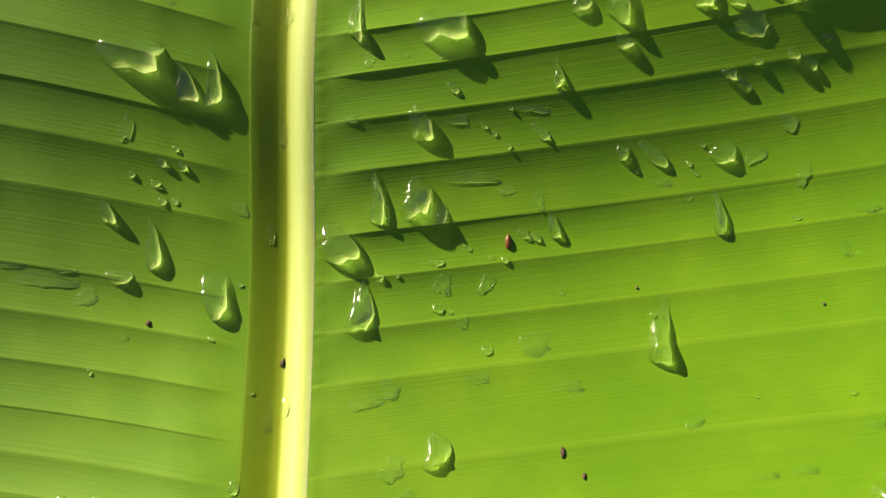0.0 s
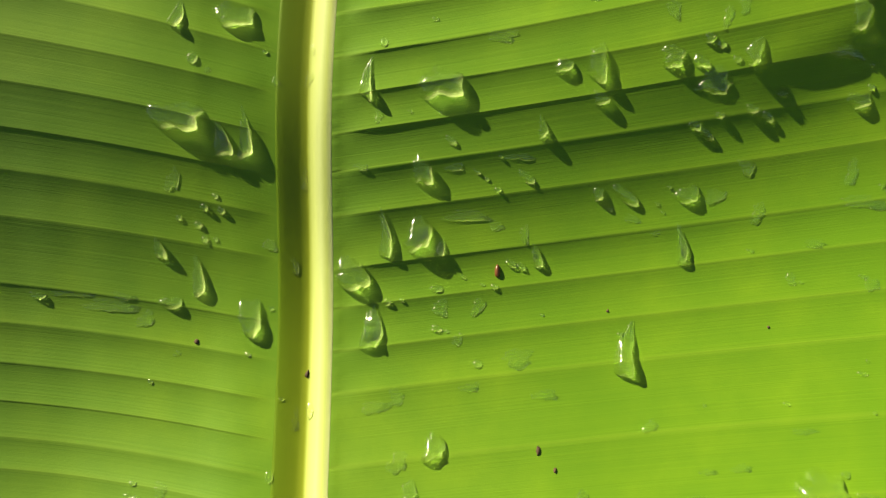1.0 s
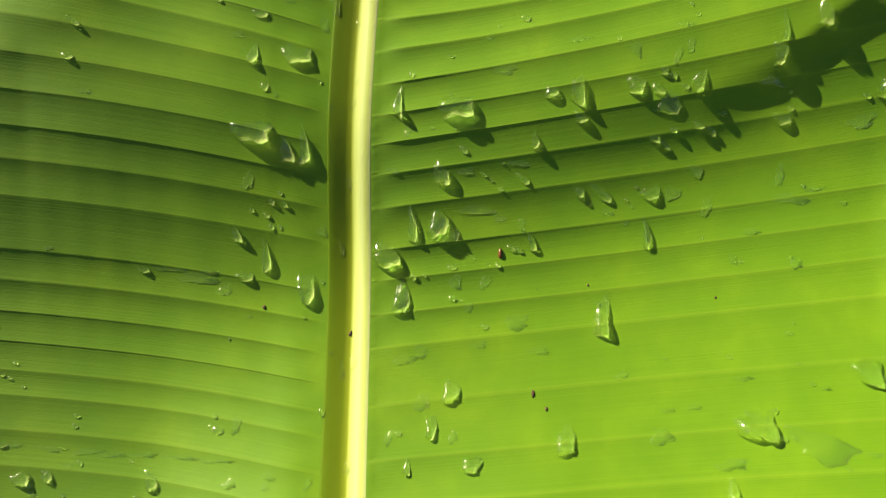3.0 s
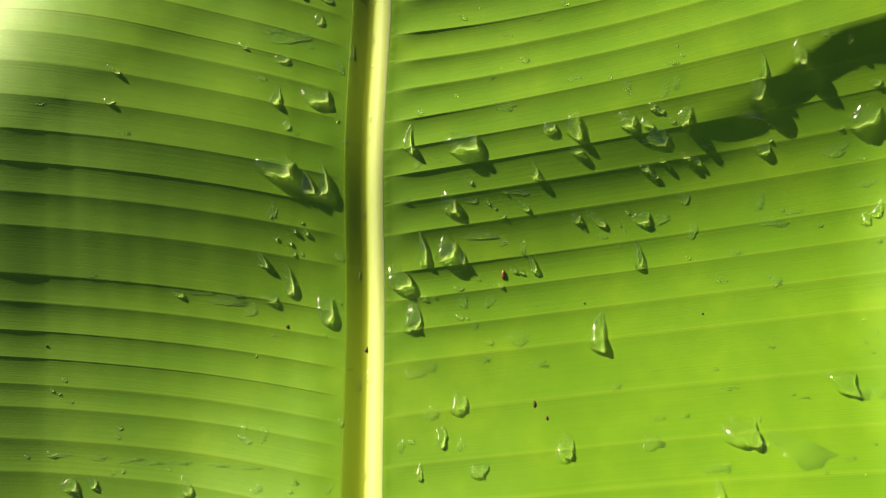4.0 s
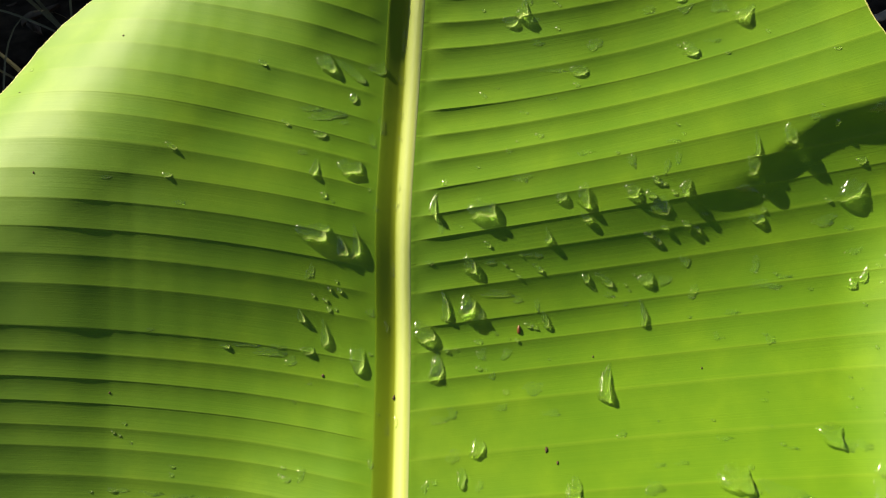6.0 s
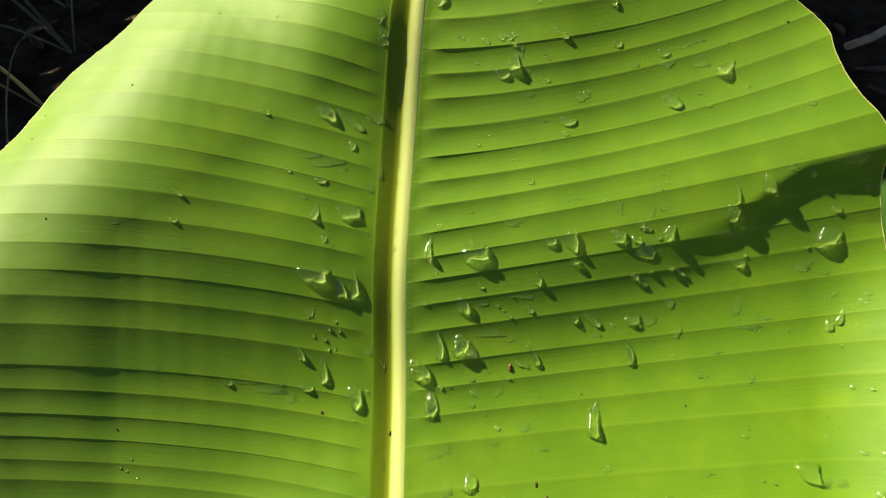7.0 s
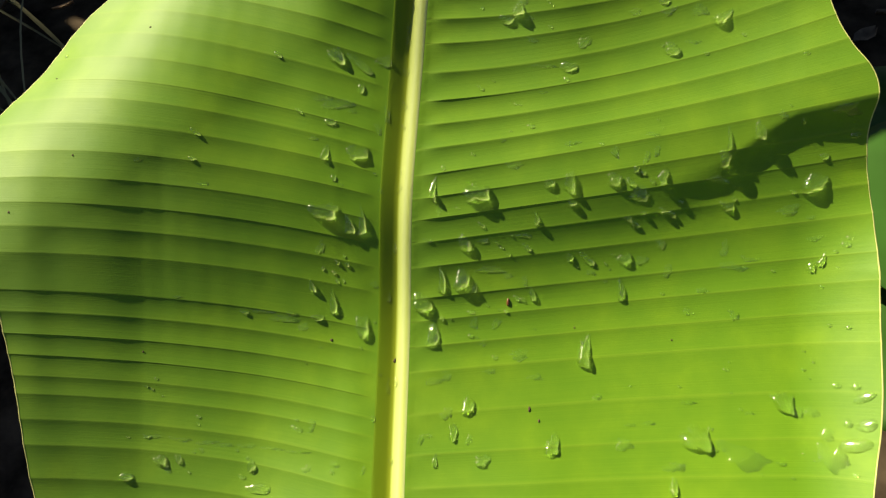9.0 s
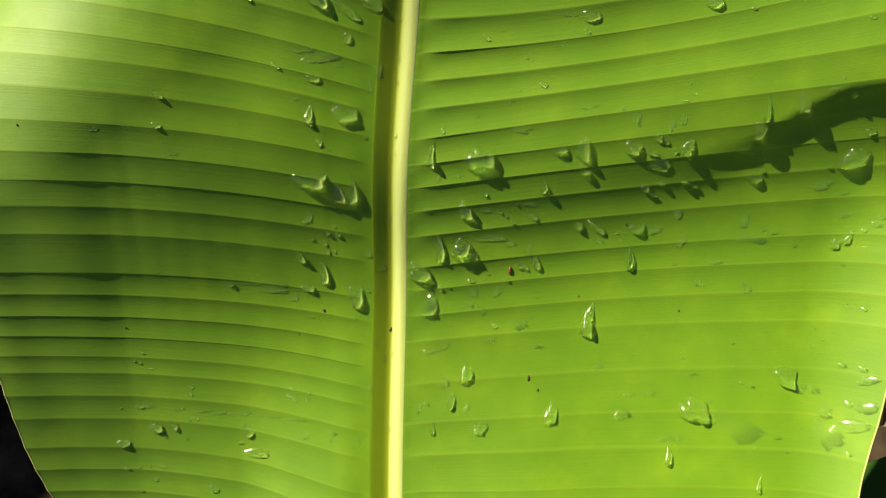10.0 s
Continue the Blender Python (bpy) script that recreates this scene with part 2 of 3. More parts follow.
def relief(u, v, side):
    """Height above the smooth sheet, at a distance u from the midrib's edge on the vein that leaves it at v."""
    near = 1 - np.exp(-(u / 0.008) ** 2)
    fringe = 0.00018 * np.exp(-((u - 0.0012) / 0.0012) ** 2) * (0.5 + 0.5 * np.sin(v * 2900 + 2 * np.sin(v * 700)))
    if side > 0:
        h = pleat(v, side) * near * (0.00038 + 0.00066 * np.exp(-u / 0.07)) * np.interp(v, (-0.06, -0.02, 0.06, 0.11), (0.6, 1.0, 1.0, 0.75)) + pleat(v, side) * near * 0.0004 * np.exp(-u / 0.035) * np.interp(v, (0.07, 0.10), (0, 1))
        # a fold whose crest climbs to the margin and shades what lies below it
        x, z = u, v + vein_rise(u, v, side)
        crest = np.interp(x, (0.05, 0.0955, 0.1335, 0.160, 0.1785, 0.1925, 0.2255), (0.052, 0.060, 0.068, 0.079, 0.094, 0.102, 0.109))
        tall = np.interp(x, (0.05, 0.0955, 0.1335, 0.170, 0.2255), (0.0004, 0.0012, 0.0021, 0.0032, 0.0066))
        w = z - crest
        h = h + tall * np.where(w > 0, np.exp(-(w / 0.055) ** 2), np.exp(-(w / np.interp(x, (0.06, 0.1335, 0.165, 0.19), (0.018, 0.016, 0.0105, 0.008))) ** 2)) + fringe
    else:
        h = pleat(v, side) * near * (0.00037 + 0.00030 * np.exp(-u / 0.10))
        # soft ripples that run along the leaf
        h = h + near * (0.00013 * np.sin(u * 120 + 6 * v + 2.5 * np.sin(u * 37)) + 0.00003 * np.sin(u * 430 + 9 * v + 2 * np.sin(u * 57 + 1)) * np.sin(v * 21 + 2.0))
    return h


def leaf_uv(x, z):
    """Side, distance from the midrib and vein of places on the leaf."""
    side = 1 if np.mean(x) > midrib_x(np.mean(z)) else -1
    v = np.array(z, float)
    for _ in range(12):
        u = np.maximum(np.abs(x - midrib_x(v)) - HALF, 0.0)
        v = z - vein_rise(u, v, side)
    return side, u, v


def groove_depth(z):
    """The channel grows shallow towards the tip."""
    return np.interp(z, (0.03, 0.14), (1.0, 0.85))


def leaf_y(x, z):
    """Depth of the leaf's upper side, by its own axes."""
    side, u, v = leaf_uv(x, z)
    y = sheet(x, z) - relief(u, v, side)
    inside = np.abs(x - midrib_x(z)) < HALF
    a = (x - midrib_x(z)) * 1000
    groove = np.interp(a, [p for p, _ in GROOVE], [q for _, q in GROOVE]) / 1000 * groove_depth(z)
    left, right = sheet(midrib_x(z) - HALF, z), sheet(midrib_x(z) + HALF, z)
    return np.where(inside, left + (right - left) * (a + 8.6) / 17.2 - groove, y)


# the midrib's channel: across and up, in millimetres
GROOVE = [(-9.2, -0.25), (-8.7, 0.0), (-7.6, -0.08), (-6, -0.4), (-4, -0.85), (-2, -1.3), (0.2, -1.75), (1.0, -1.65), (3, -0.85), (5, -0.10), (6.6, 0.05), (8.3, 0.02), (9.1, -0.12)]

# ---- building ----


def mesh_of(name, verts, faces, material, smooth=True):
    me = bpy.data.meshes.new(name)
    me.from_pydata([tuple(v) for v in verts], [], faces)
    me.materials.append(material)
    me.polygons.foreach_set("use_smooth", [smooth] * len(me.polygons))
    me.update()
    return me


def grid_faces(rows, cols, flip=False):
    faces = [(r * cols + c, r * cols + c + 1, (r + 1) * cols + c + 1, (r + 1) * cols + c) for r in range(rows - 1) for c in range(cols - 1)]
    return [f[::-1] for f in faces] if flip else faces


def part(name, me, parent, label=""):
    ob = new(name, me)
    ob.parent = parent
    return tagged(ob, label)


# rows from vein to vein, closer where the pleat turns
STEPS = np.array([0, 0.02, 0.05, 0.10, 0.18, 0.28, 0.38, 0.48, 0.58, 0.68, 0.78, 0.87, 0.93, 0.97])


def blade(side, parent):
    """One half of the leaf, its rows along the veins."""
    veins = sorted(VEINS_RIGHT if side > 0 else VEINS_LEFT)
    vs = np.concatenate([a + (b - a) * STEPS for a, b in zip(veins, veins[1:])])
    vs = vs[(vs > -0.225) & (vs < 0.295)]
    cols = 130
    r = np.linspace(0, 1, cols) ** 1.12
    verts, uvs = [], []
    for v in vs:
        x0 = midrib_x(v) + side * HALF
        u_end = 0.2
        for _ in range(25):
            u_end = 0.5 * u_end + 0.5 * max(0.004, side * (float(margin_x(v + float(vein_rise(u_end, v, side)), side)) - x0))
        u = r * u_end
        x, z = x0 + side * u, v + vein_rise(u, v, side)
        y = sheet(x, z) - relief(u, v, side)
        verts += list(zip(x, y, z))
        uvs += list(zip(u, np.full(cols, v)))
    ends = [Vector(p) for p in verts[cols - 1::cols]]
    ring = [(0.0004 * math.cos(k * math.pi / 3), 0.0004 * math.sin(k * math.pi / 3)) for k in range(6)]
    rim = [(p.x + a, p.y + 0.0003 + b, p.z) for p in ends for a, b in ring]
    rim_faces = [(i * 6 + k, i * 6 + (k + 1) % 6, (i + 1) * 6 + (k + 1) % 6, (i + 1) * 6 + k) for i in range(len(ends) - 1) for k in range(6)]
    part("margin", mesh_of("margin", rim, rim_faces, MARGIN), parent, "thin pale yellow leaf edge")
    me = mesh_of("blade", verts, grid_faces(len(vs), cols, side < 0), LEAF_GREEN)
    layer = me.uv_layers.new(name="UVMap")
    layer.data.foreach_set("uv", np.array(uvs, float)[[l.vertex_index for l in me.loops]].ravel())
    mark = me.attributes.new("vein", "FLOAT", "POINT")
    mark.data.foreach_set("value", np.repeat([(0.14 if side > 0 else 0.10) * math.exp(-(min(abs(v - w) for w in veins) / 0.0007) ** 2) for v in vs], cols))
    ob = part("blade", me, parent)
    thick = ob.modifiers.new("thickness", "SOLIDIFY")
    thick.thickness, thick.offset, thick.use_rim = 0.0006, -1, False
    return ob


def midrib(parent):
    zs = np.linspace(-0.23, 0.295, 1000)
    section = GROOVE + [(8.6, -3), (7, -8), (4, -11.5), (0, -12.5), (-4, -11.5), (-7, -8), (-8.6, -3)]
    verts = []
    for z in zs:
        taper = float(np.interp(z, (-0.24, 0.0, 0.17, 0.29), (1.02, 1.0, 1.0, 0.6)))
        x0 = midrib_x(z)
        left, right = float(sheet(x0 - HALF, z)), float(sheet(x0 + HALF, z))
        for a, h in section:
            y0 = left + (right - left) * (a + 8.6) / 17.2
            if h < 0 and -8.5 < a < 9:
                h *= float(groove_depth(z))
            if a in (6.6, 8.3):          # a fringe of tiny bumps along one lip
                h += 0.07 * max(0.0, math.sin(z * 3100 + 3 * math.sin(z * 310) + 2 * math.sin(z * 733))) * (0.6 + 0.4 * math.sin(z * 147))
            verts.append((x0 + a / 1000 * taper, y0 - h / 1000 * taper, z))
    n = len(section)
    faces = [(i * n + k, i * n + (k + 1) % n, (i + 1) * n + (k + 1) % n, (i + 1) * n + k) for i in range(len(zs) - 1) for k in range(n)]
    faces += [tuple(range(n))[::-1], tuple(range((len(zs) - 1) * n, len(zs) * n))]
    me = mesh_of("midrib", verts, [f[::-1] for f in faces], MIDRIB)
    layer = me.uv_layers.new(name="UVMap")
    uvs = [((a + 9.2) / 18.4, z) for z in zs for a, _ in section]
    layer.data.foreach_set("uv", np.array(uvs, float)[[l.vertex_index for l in me.loops]].ravel())
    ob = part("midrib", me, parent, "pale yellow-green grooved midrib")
    return ob


def stalk(parent):
    """The stalk on which the leaf stands, from the foot of the midrib to the ground."""
    top = Vector((midrib_x(-0.225), float(sheet(midrib_x(-0.225), -0.225)) + 0.006, -0.225))
    foot = LEAF.inverted() @ Vector((-0.05, -0.42, -0.02))
    mid = top + Vector((0, 0.01, -0.12))
    verts, n = [], 16
    for i in range(30):
        t = i / 29
        c = (1 - t) ** 2 * top + 2 * t * (1 - t) * mid + t * t * foot
        rad = 0.010 + 0.018 * t ** 1.5
        for k in range(n):
            w = 2 * math.pi * k / n
            verts.append((c.x + rad * math.cos(w), c.y + rad * math.sin(w), c.z + 0.2 * rad * math.sin(w)))
    faces = [(i * n + k, i * n + (k + 1) % n, (i + 1) * n + (k + 1) % n, (i + 1) * n + k) for i in range(29) for k in range(n)]
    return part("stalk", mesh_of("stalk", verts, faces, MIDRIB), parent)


# ---- water ----
drop_dice = random.Random(7)
on_leaf = {"drops": "water drops on the leaf", "films": "thin water films on the leaf", "specks": "dirt specks on the leaf"}


def dome(name, x, z, wide, high, turn, tall, taper, sag, wobble, power, material, sink=0.00018, square=2.0, hook=0.0):
    """A dome that follows the leaf below it. Millimetres; taper draws its upper end out, sag moves its bulk down,
    square fills its corners, hook swings the drawn-out end aside."""
    x, z, wide, high, tall = (k / 1000 for k in (x, z, wide, high, tall))
    big = max(wide, high)
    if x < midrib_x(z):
        tall *= 0.88            # lowered on this half to shorten the cast shadows in view
    rings, around = (16, 48) if big > 0.006 else (9, 24) if big > 0.0025 else (6, 16)
    phase = [drop_dice.uniform(0, 6.28) for _ in range(5)]
    ca, sa = math.cos(radians(turn)), math.sin(radians(turn))
    lean = drop_dice.uniform(-0.18, 0.18)
    swing = hook * drop_dice.choice((-1, 1, 1)) * drop_dice.uniform(0.5, 1.0)
    th = np.arange(around) * 2 * math.pi / around
    edge = 1 + wobble * (0.5 * np.sin(2 * th + phase[0]) + 0.38 * np.sin(3 * th + phase[1]) + 0.30 * np.sin(5 * th + phase[2]) + 0.16 * np.sin(8 * th + phase[3]) + 0.10 * np.sin(13 * th + phase[4]))
    edge = edge * 0.94 / (np.abs(np.cos(th)) ** square + np.abs(np.sin(th)) ** square) ** (1 / square)
    px, pz, ph, deep, glow = [], [], [], [], []
    for i in range(rings + 1):
        rho = math.sin(math.pi / 2 * i / rings)
        p, q = rho * np.cos(th) * edge, rho * np.sin(th) * edge
        up = np.clip((q + 1) / 2, 0, 1)
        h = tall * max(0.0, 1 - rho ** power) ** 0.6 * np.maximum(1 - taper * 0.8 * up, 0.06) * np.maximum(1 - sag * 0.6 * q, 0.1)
        p = p * (1 - taper * 0.86 * np.clip(up, 0, 1) ** 0.75) + (lean * q * q + 0.35 * taper * lean * q) * 0.6 + swing * np.clip(up - 0.25, 0, 1) ** 1.6
        a, b = p * wide / 2, q * high / 2
        px.append(x + a * ca - b * sa)
        pz.append(z + a * sa + b * ca)
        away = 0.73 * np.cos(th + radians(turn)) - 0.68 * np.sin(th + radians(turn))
        # deep: opacity painted for the side turned from the sun, not water depth
        shadow_side = np.clip(0.38 + rho * away, 0, 1)
        deep.append(shadow_side * shadow_side * (3 - 2 * shadow_side))
        # mask for the painted crescent of light, on the rim past the sun
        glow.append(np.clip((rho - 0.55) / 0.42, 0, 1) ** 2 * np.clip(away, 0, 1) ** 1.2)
        ph.append(h if i < rings else np.full(around, -sink))
    px, pz, ph = (np.concatenate(k) for k in (px, pz, ph))
    py = leaf_y(px, pz) - ph
    verts = list(zip(px, py, pz))
    faces = []
    for i in range(rings):
        for k in range(around):
            n = (k + 1) % around
            faces.append((i * around + k, i * around + n, (i + 1) * around + n, (i + 1) * around + k) if i else (0, around + n, around + k))
    # one apex: the first ring's points all lie there
    last = rings * around
    faces.append(tuple(range(last, last + around))[::-1])
    me = mesh_of(name, verts, [f[::-1] for f in faces], material)
    me.attributes.new("away_from_sun", "FLOAT", "POINT").data.foreach_set("value", np.concatenate(deep))
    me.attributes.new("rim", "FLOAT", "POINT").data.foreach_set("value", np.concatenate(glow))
    ob = new(name, me)
    ob.matrix_world = LEAF
    return ob


def wet(ob, label, kind):
    return tagged(ob, label, "water drop", on_leaf[kind])


def bead(x, z, wide, high, turn=0):
    wet(dome("water_drop", x, z, wide, high, turn, 0.32 * min(wide, high), 0.0, 0.25, 0.10, 2.0, WATER), "small round clear water bead on a green leaf", "drops")


def streak(x, z, wide, high, turn=0):
    wet(dome("water_drop", x, z, wide, high, turn, 0.38 * high, 0.0, 0.1, 0.06, 2.0, WATER), "narrow clear water bead lying on a leaf vein", "drops")


def sag(x, z, wide, high, turn=0):
    wet(dome("water_drop", x, z, wide, high, turn, 0.36 * min(wide, high), 0.22, 0.75, 0.30, 2.4, WATER, square=2.8, hook=0.25), "large sagging clear water drop on a green leaf", "drops")


def run(x, z, wide, high, turn=0):
    wet(dome("water_drop", x, z, wide, high, turn, 0.40 * min(wide, high), 0.85, 0.9, 0.22, 2.2, WATER, square=2.4, hook=1.0), "clear water drop with a trailing tail running down a leaf", "drops")


def film(x, z, wide, high, turn=0):
    wet(dome("water_film", x, z, wide, high, turn, 0.10 * min(wide, high), 0.20, 0.5, 0.42, 2.6, SHALLOW, square=2.4, hook=0.4), "thin flat film of clear water clinging to a leaf", "films")


# a plain red-brown dome that stands in for a small insect
def husk(x, z, wide, high, turn=0):
    tagged(dome("insect_stand_in", x, z, wide, high, turn, 0.5 * wide, 0.1, 0.2, 0.08, 2.2, INSECT_RED), "tiny glossy red-brown body standing in for a small insect", "seed husk")


def speck(x, z, wide, high, turn=0):
    tagged(dome("dirt_speck", x, z, 0.8 * wide, 0.8 * high, turn, 0.35 * min(wide, high), 0.3, 0.2, 0.3, 2.0, DIRT), "tiny dark brown dirt speck stuck to a wet leaf", "dirt", on_leaf["specks"])


# ---- the garden behind ----
garden_dice = random.Random(3)


def ground():
    """One sheet of lumpy soil, fine near the plants and coarse far off."""
    steps = np.concatenate([-np.geomspace(60, 2.2, 14), np.linspace(-2, 2.6, 150), np.geomspace(2.8, 60, 14)])
    verts = []
    for y in steps:
        for x in steps:
            p = Vector((x, y, 0))
            near = max(0.0, 1 - max(abs(x), abs(y)) / 6)
            h = near * (0.035 * noise.noise(p * 2.1) + 0.018 * noise.noise(p * 7.0) + 0.010 * noise.noise(p * 19.0))
            verts.append((x, y, h - 0.02))
    n = len(steps)
    return tagged(new("ground", mesh_of("ground", verts, grid_faces(n, n), SOIL)), "dark shaded garden soil under the plants", "ground", kind="structure")


def litter():
    """Bits of dead leaf strewn over the soil."""
    verts, faces = [], []
    for _ in range(420):
        x, y = garden_dice.uniform(-2.0, 1.6), garden_dice.uniform(-0.5, 2.5)
        size, turn, curl = garden_dice.uniform(0.012, 0.05), garden_dice.uniform(0, 6.28), garden_dice.uniform(-0.6, 0.9)
        slim, base = garden_dice.uniform(0.2, 0.5), len(verts)
        for a in (-1, -0.4, 0.3, 1):
            w = slim * (1 - a * a * 0.85)
            for b in (-1, 0, 1):
                lx, ly = a * size, b * w * size
                verts.append((x + lx * math.cos(turn) - ly * math.sin(turn), y + lx * math.sin(turn) + ly * math.cos(turn), 0.012 + size * (0.35 * curl * a * a + 0.25 * abs(b))))
        faces += [(base + r * 3 + c, base + r * 3 + c + 1, base + r * 3 + c + 4, base + r * 3 + c + 3) for r in range(3) for c in range(2)]
    ob = new("leaf_litter", mesh_of("leaf_litter", verts, faces, LITTER))
    return tagged(ob, "scattered dry brown leaf litter on dark soil", "leaf litter", kind="stuff")


def tube(points, radii, sides=8):
    verts, n = [], sides
    for i, p in enumerate(points):
        ahead = (points[min(i + 1, len(points) - 1)] - points[max(i - 1, 0)]).normalized()
        a = ahead.orthogonal().normalized()
        b = ahead.cross(a)
        verts += [tuple(p + radii[i] * (math.cos(2 * math.pi * k / n) * a + math.sin(2 * math.pi * k / n) * b)) for k in range(n)]
    faces = [(i * n + k, i * n + (k + 1) % n, (i + 1) * n + (k + 1) % n, (i + 1) * n + k) for i in range(len(points) - 1) for k in range(n)]
    faces += [tuple(range(n))[::-1], tuple(range((len(points) - 1) * n, len(points) * n))]
    return verts, faces


def twig(x, y, length, turn, thick):
    points, radii = [], []
    for i in range(9):
        t = i / 8 - 0.5
        side = 0.06 * length * math.sin(5 * t + turn)
        points.append(Vector((x + length * t * math.cos(turn) - side * math.sin(turn), y + length * t * math.sin(turn) + side * math.cos(turn), thick + 0.01 + 0.02 * abs(t))))
        radii.append(thick * (1 - 0.5 * abs(t)))
    return tagged(new("dry_twig", mesh_of("dry_twig", *tube(points, radii), TWIG)), "bare grey dry twig lying on the soil", "twig")


def grass_blade(root, tip, rise, wide):
    """A narrow keeled blade that arches from root to tip."""
    verts = []
    across = (tip - root).cross(Vector((0, 0, 1))).normalized()
    for i in range(15):
        t = i / 14
        p = root.lerp(tip, t) + Vector((0, 0, rise * 4 * t * (1 - t) * (0.6 + 0.4 * t)))
        w = wide * (1 - t) ** 0.6 * min(1, 0.5 + 3 * t)
        verts += [tuple(p - across * w), tuple(p - Vector((0, 0, 0.3 * w))), tuple(p + across * w)]
    faces = [(r * 3 + c, r * 3 + c + 1, r * 3 + c + 4, r * 3 + c + 3) for r in range(14) for c in range(2)]
    return mesh_of("blade", verts, faces, GRASS)


def grass_tuft(x, y, count, reach):
    tuft = tagged(new("grass_tuft"), "arching dull green grass blades in deep shade", "grass", "grass tufts in the shade")
    tuft.location = (x, y, 0)
    for _ in range(count):
        turn, far = garden_dice.uniform(0, 6.28), reach * garden_dice.uniform(0.5, 1.1)
        root = Vector((garden_dice.uniform(-0.03, 0.03), garden_dice.uniform(-0.03, 0.03), -0.02))
        tip = root + Vector((far * math.cos(turn), far * math.sin(turn), garden_dice.uniform(0.02, 0.16)))
        part("grass_blade", grass_blade(root, tip, reach * garden_dice.uniform(0.35, 0.7), garden_dice.uniform(0.0025, 0.005)), tuft)
    return tuft


def long_grass(x, y, blades):
    """A few long single blades that arch from one root."""
    tuft = tagged(new("grass_tuft"), "few long pale grass blades bending over dark soil", "grass", "grass tufts in the shade")
    tuft.location = (x, y, 0)
    for dx, dy, dz, rise, wide in blades:
        part("grass_blade", grass_blade(Vector((0.02 * dx, 0.02 * dy, -0.02)), Vector((dx, dy, dz)), rise, wide), tuft)
    return tuft


def broad_leaf(length, wide, droop, lift):
    """A whole banana leaf seen from afar, from the stalk's foot at the origin along +x: blade and rib in one sheet."""
    rows, cols, verts = 34, 13, []
    for i in range(rows):
        t = i / (rows - 1)
        x = length * t * (1 - 0.12 * droop * t * t)
        z = length * (lift * t - droop * t ** 2.2)
        w = wide / 2 * max(0.02, math.sin(math.pi * min(1, max(0, (t - 0.16) / 0.84)) ** 0.75) ** 0.7)
        for k in range(cols):
            b = 2 * k / (cols - 1) - 1
            wave = 0.02 * math.sin(23 * t + 2 * b) * abs(b)
            verts.append((x, b * w, z + 0.35 * w * abs(b) - 0.25 * w * b * b + wave * wide))
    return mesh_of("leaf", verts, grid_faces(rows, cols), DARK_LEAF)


def banana_plant(x, y, tall, leaves, length, wide, label):
    plant = tagged(new("banana_plant"), label, "plant", "banana plants around the leaf")
    plant.location = (x, y, 0)
    points = [Vector((0, 0, -0.05 + (tall + 0.05) * i / 7)) for i in range(8)]
    part("pseudostem", mesh_of("pseudostem", *tube(points, [0.11 * tall / 1.2 * (1 - 0.05 * i) for i in range(8)], 14), BARK), plant)
    for k in range(leaves):
        me = broad_leaf(length * garden_dice.uniform(0.88, 1.0), wide, garden_dice.uniform(0.30, 0.42), garden_dice.uniform(0.32, 0.50))
        ob = part("leaf", me, plant)
        ob.matrix_local = pose(0, 0, tall - 0.05 - 0.012 * (k % 3), 0, 0, 360 * k / leaves + garden_dice.uniform(-6, 6))
        ob.modifiers.new("thickness", "SOLIDIFY").thickness = 0.001
    return plant


ground()
litter()
twig(0.86, 1.33, 0.55, 0.55, 0.011)
long_grass(-1.17, 1.27, [(-0.33, 0.10, 0.12, 0.14, 0.006), (-0.45, 0.32, 0.10, 0.12, 0.005), (-0.28, -0.08, 0.05, 0.10, 0.006), (-0.1, 0.5, 0.12, 0.1, 0.004)])
long_grass(-1.30, 1.50, [(-0.50, 0.22, 0.10, 0.05, 0.006), (-0.2, 0.45, 0.15, 0.2, 0.004), (-0.40, -0.05, 0.06, 0.16, 0.004)])
long_grass(-1.10, 1.02, [(-0.25, 0.12, 0.06, 0.08, 0.006), (-0.35, 0.0, 0.1, 0.12, 0.004)])
twig(1.05, 1.62, 0.30, 2.4, 0.006)
twig(-1.45, 1.1, 0.4, 1.2, 0.007)
for gx, gy, n, reach in ((-1.75, 1.55, 14, 0.55), (-1.35, 1.95, 12, 0.5), (-1.05, 0.75, 10, 0.4), (-1.55, 1.0, 12, 0.5), (0.95, 1.9, 8, 0.35), (1.25, 1.2, 8, 0.35), (-0.95, 2.1, 9, 0.4)):
    grass_tuft(gx, gy, n, reach)
# the three tall plants are unseen, added only to shade the soil behind
banana_plant(-2.15, 1.65, 1.25, 18, 1.5, 0.44, "unseen tall banana plant added to shade the soil")
banana_plant(-0.10, 1.76, 1.25, 21, 1.32, 0.44, "unseen tall banana plant added behind the wet leaf for shade")
banana_plant(-3.4, 2.9, 1.3, 16, 1.5, 0.44, "unseen tall banana plant added to shade the soil")
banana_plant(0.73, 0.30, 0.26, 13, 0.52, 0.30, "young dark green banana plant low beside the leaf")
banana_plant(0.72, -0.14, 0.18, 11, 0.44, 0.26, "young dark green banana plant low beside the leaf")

leaf = tagged(new("banana_leaf"), "wet bright green banana leaf with a pale grooved midrib", "leaf")
leaf.matrix_world = LEAF
blade(1, leaf)
blade(-1, leaf)
midrib(leaf)
stalk(leaf)

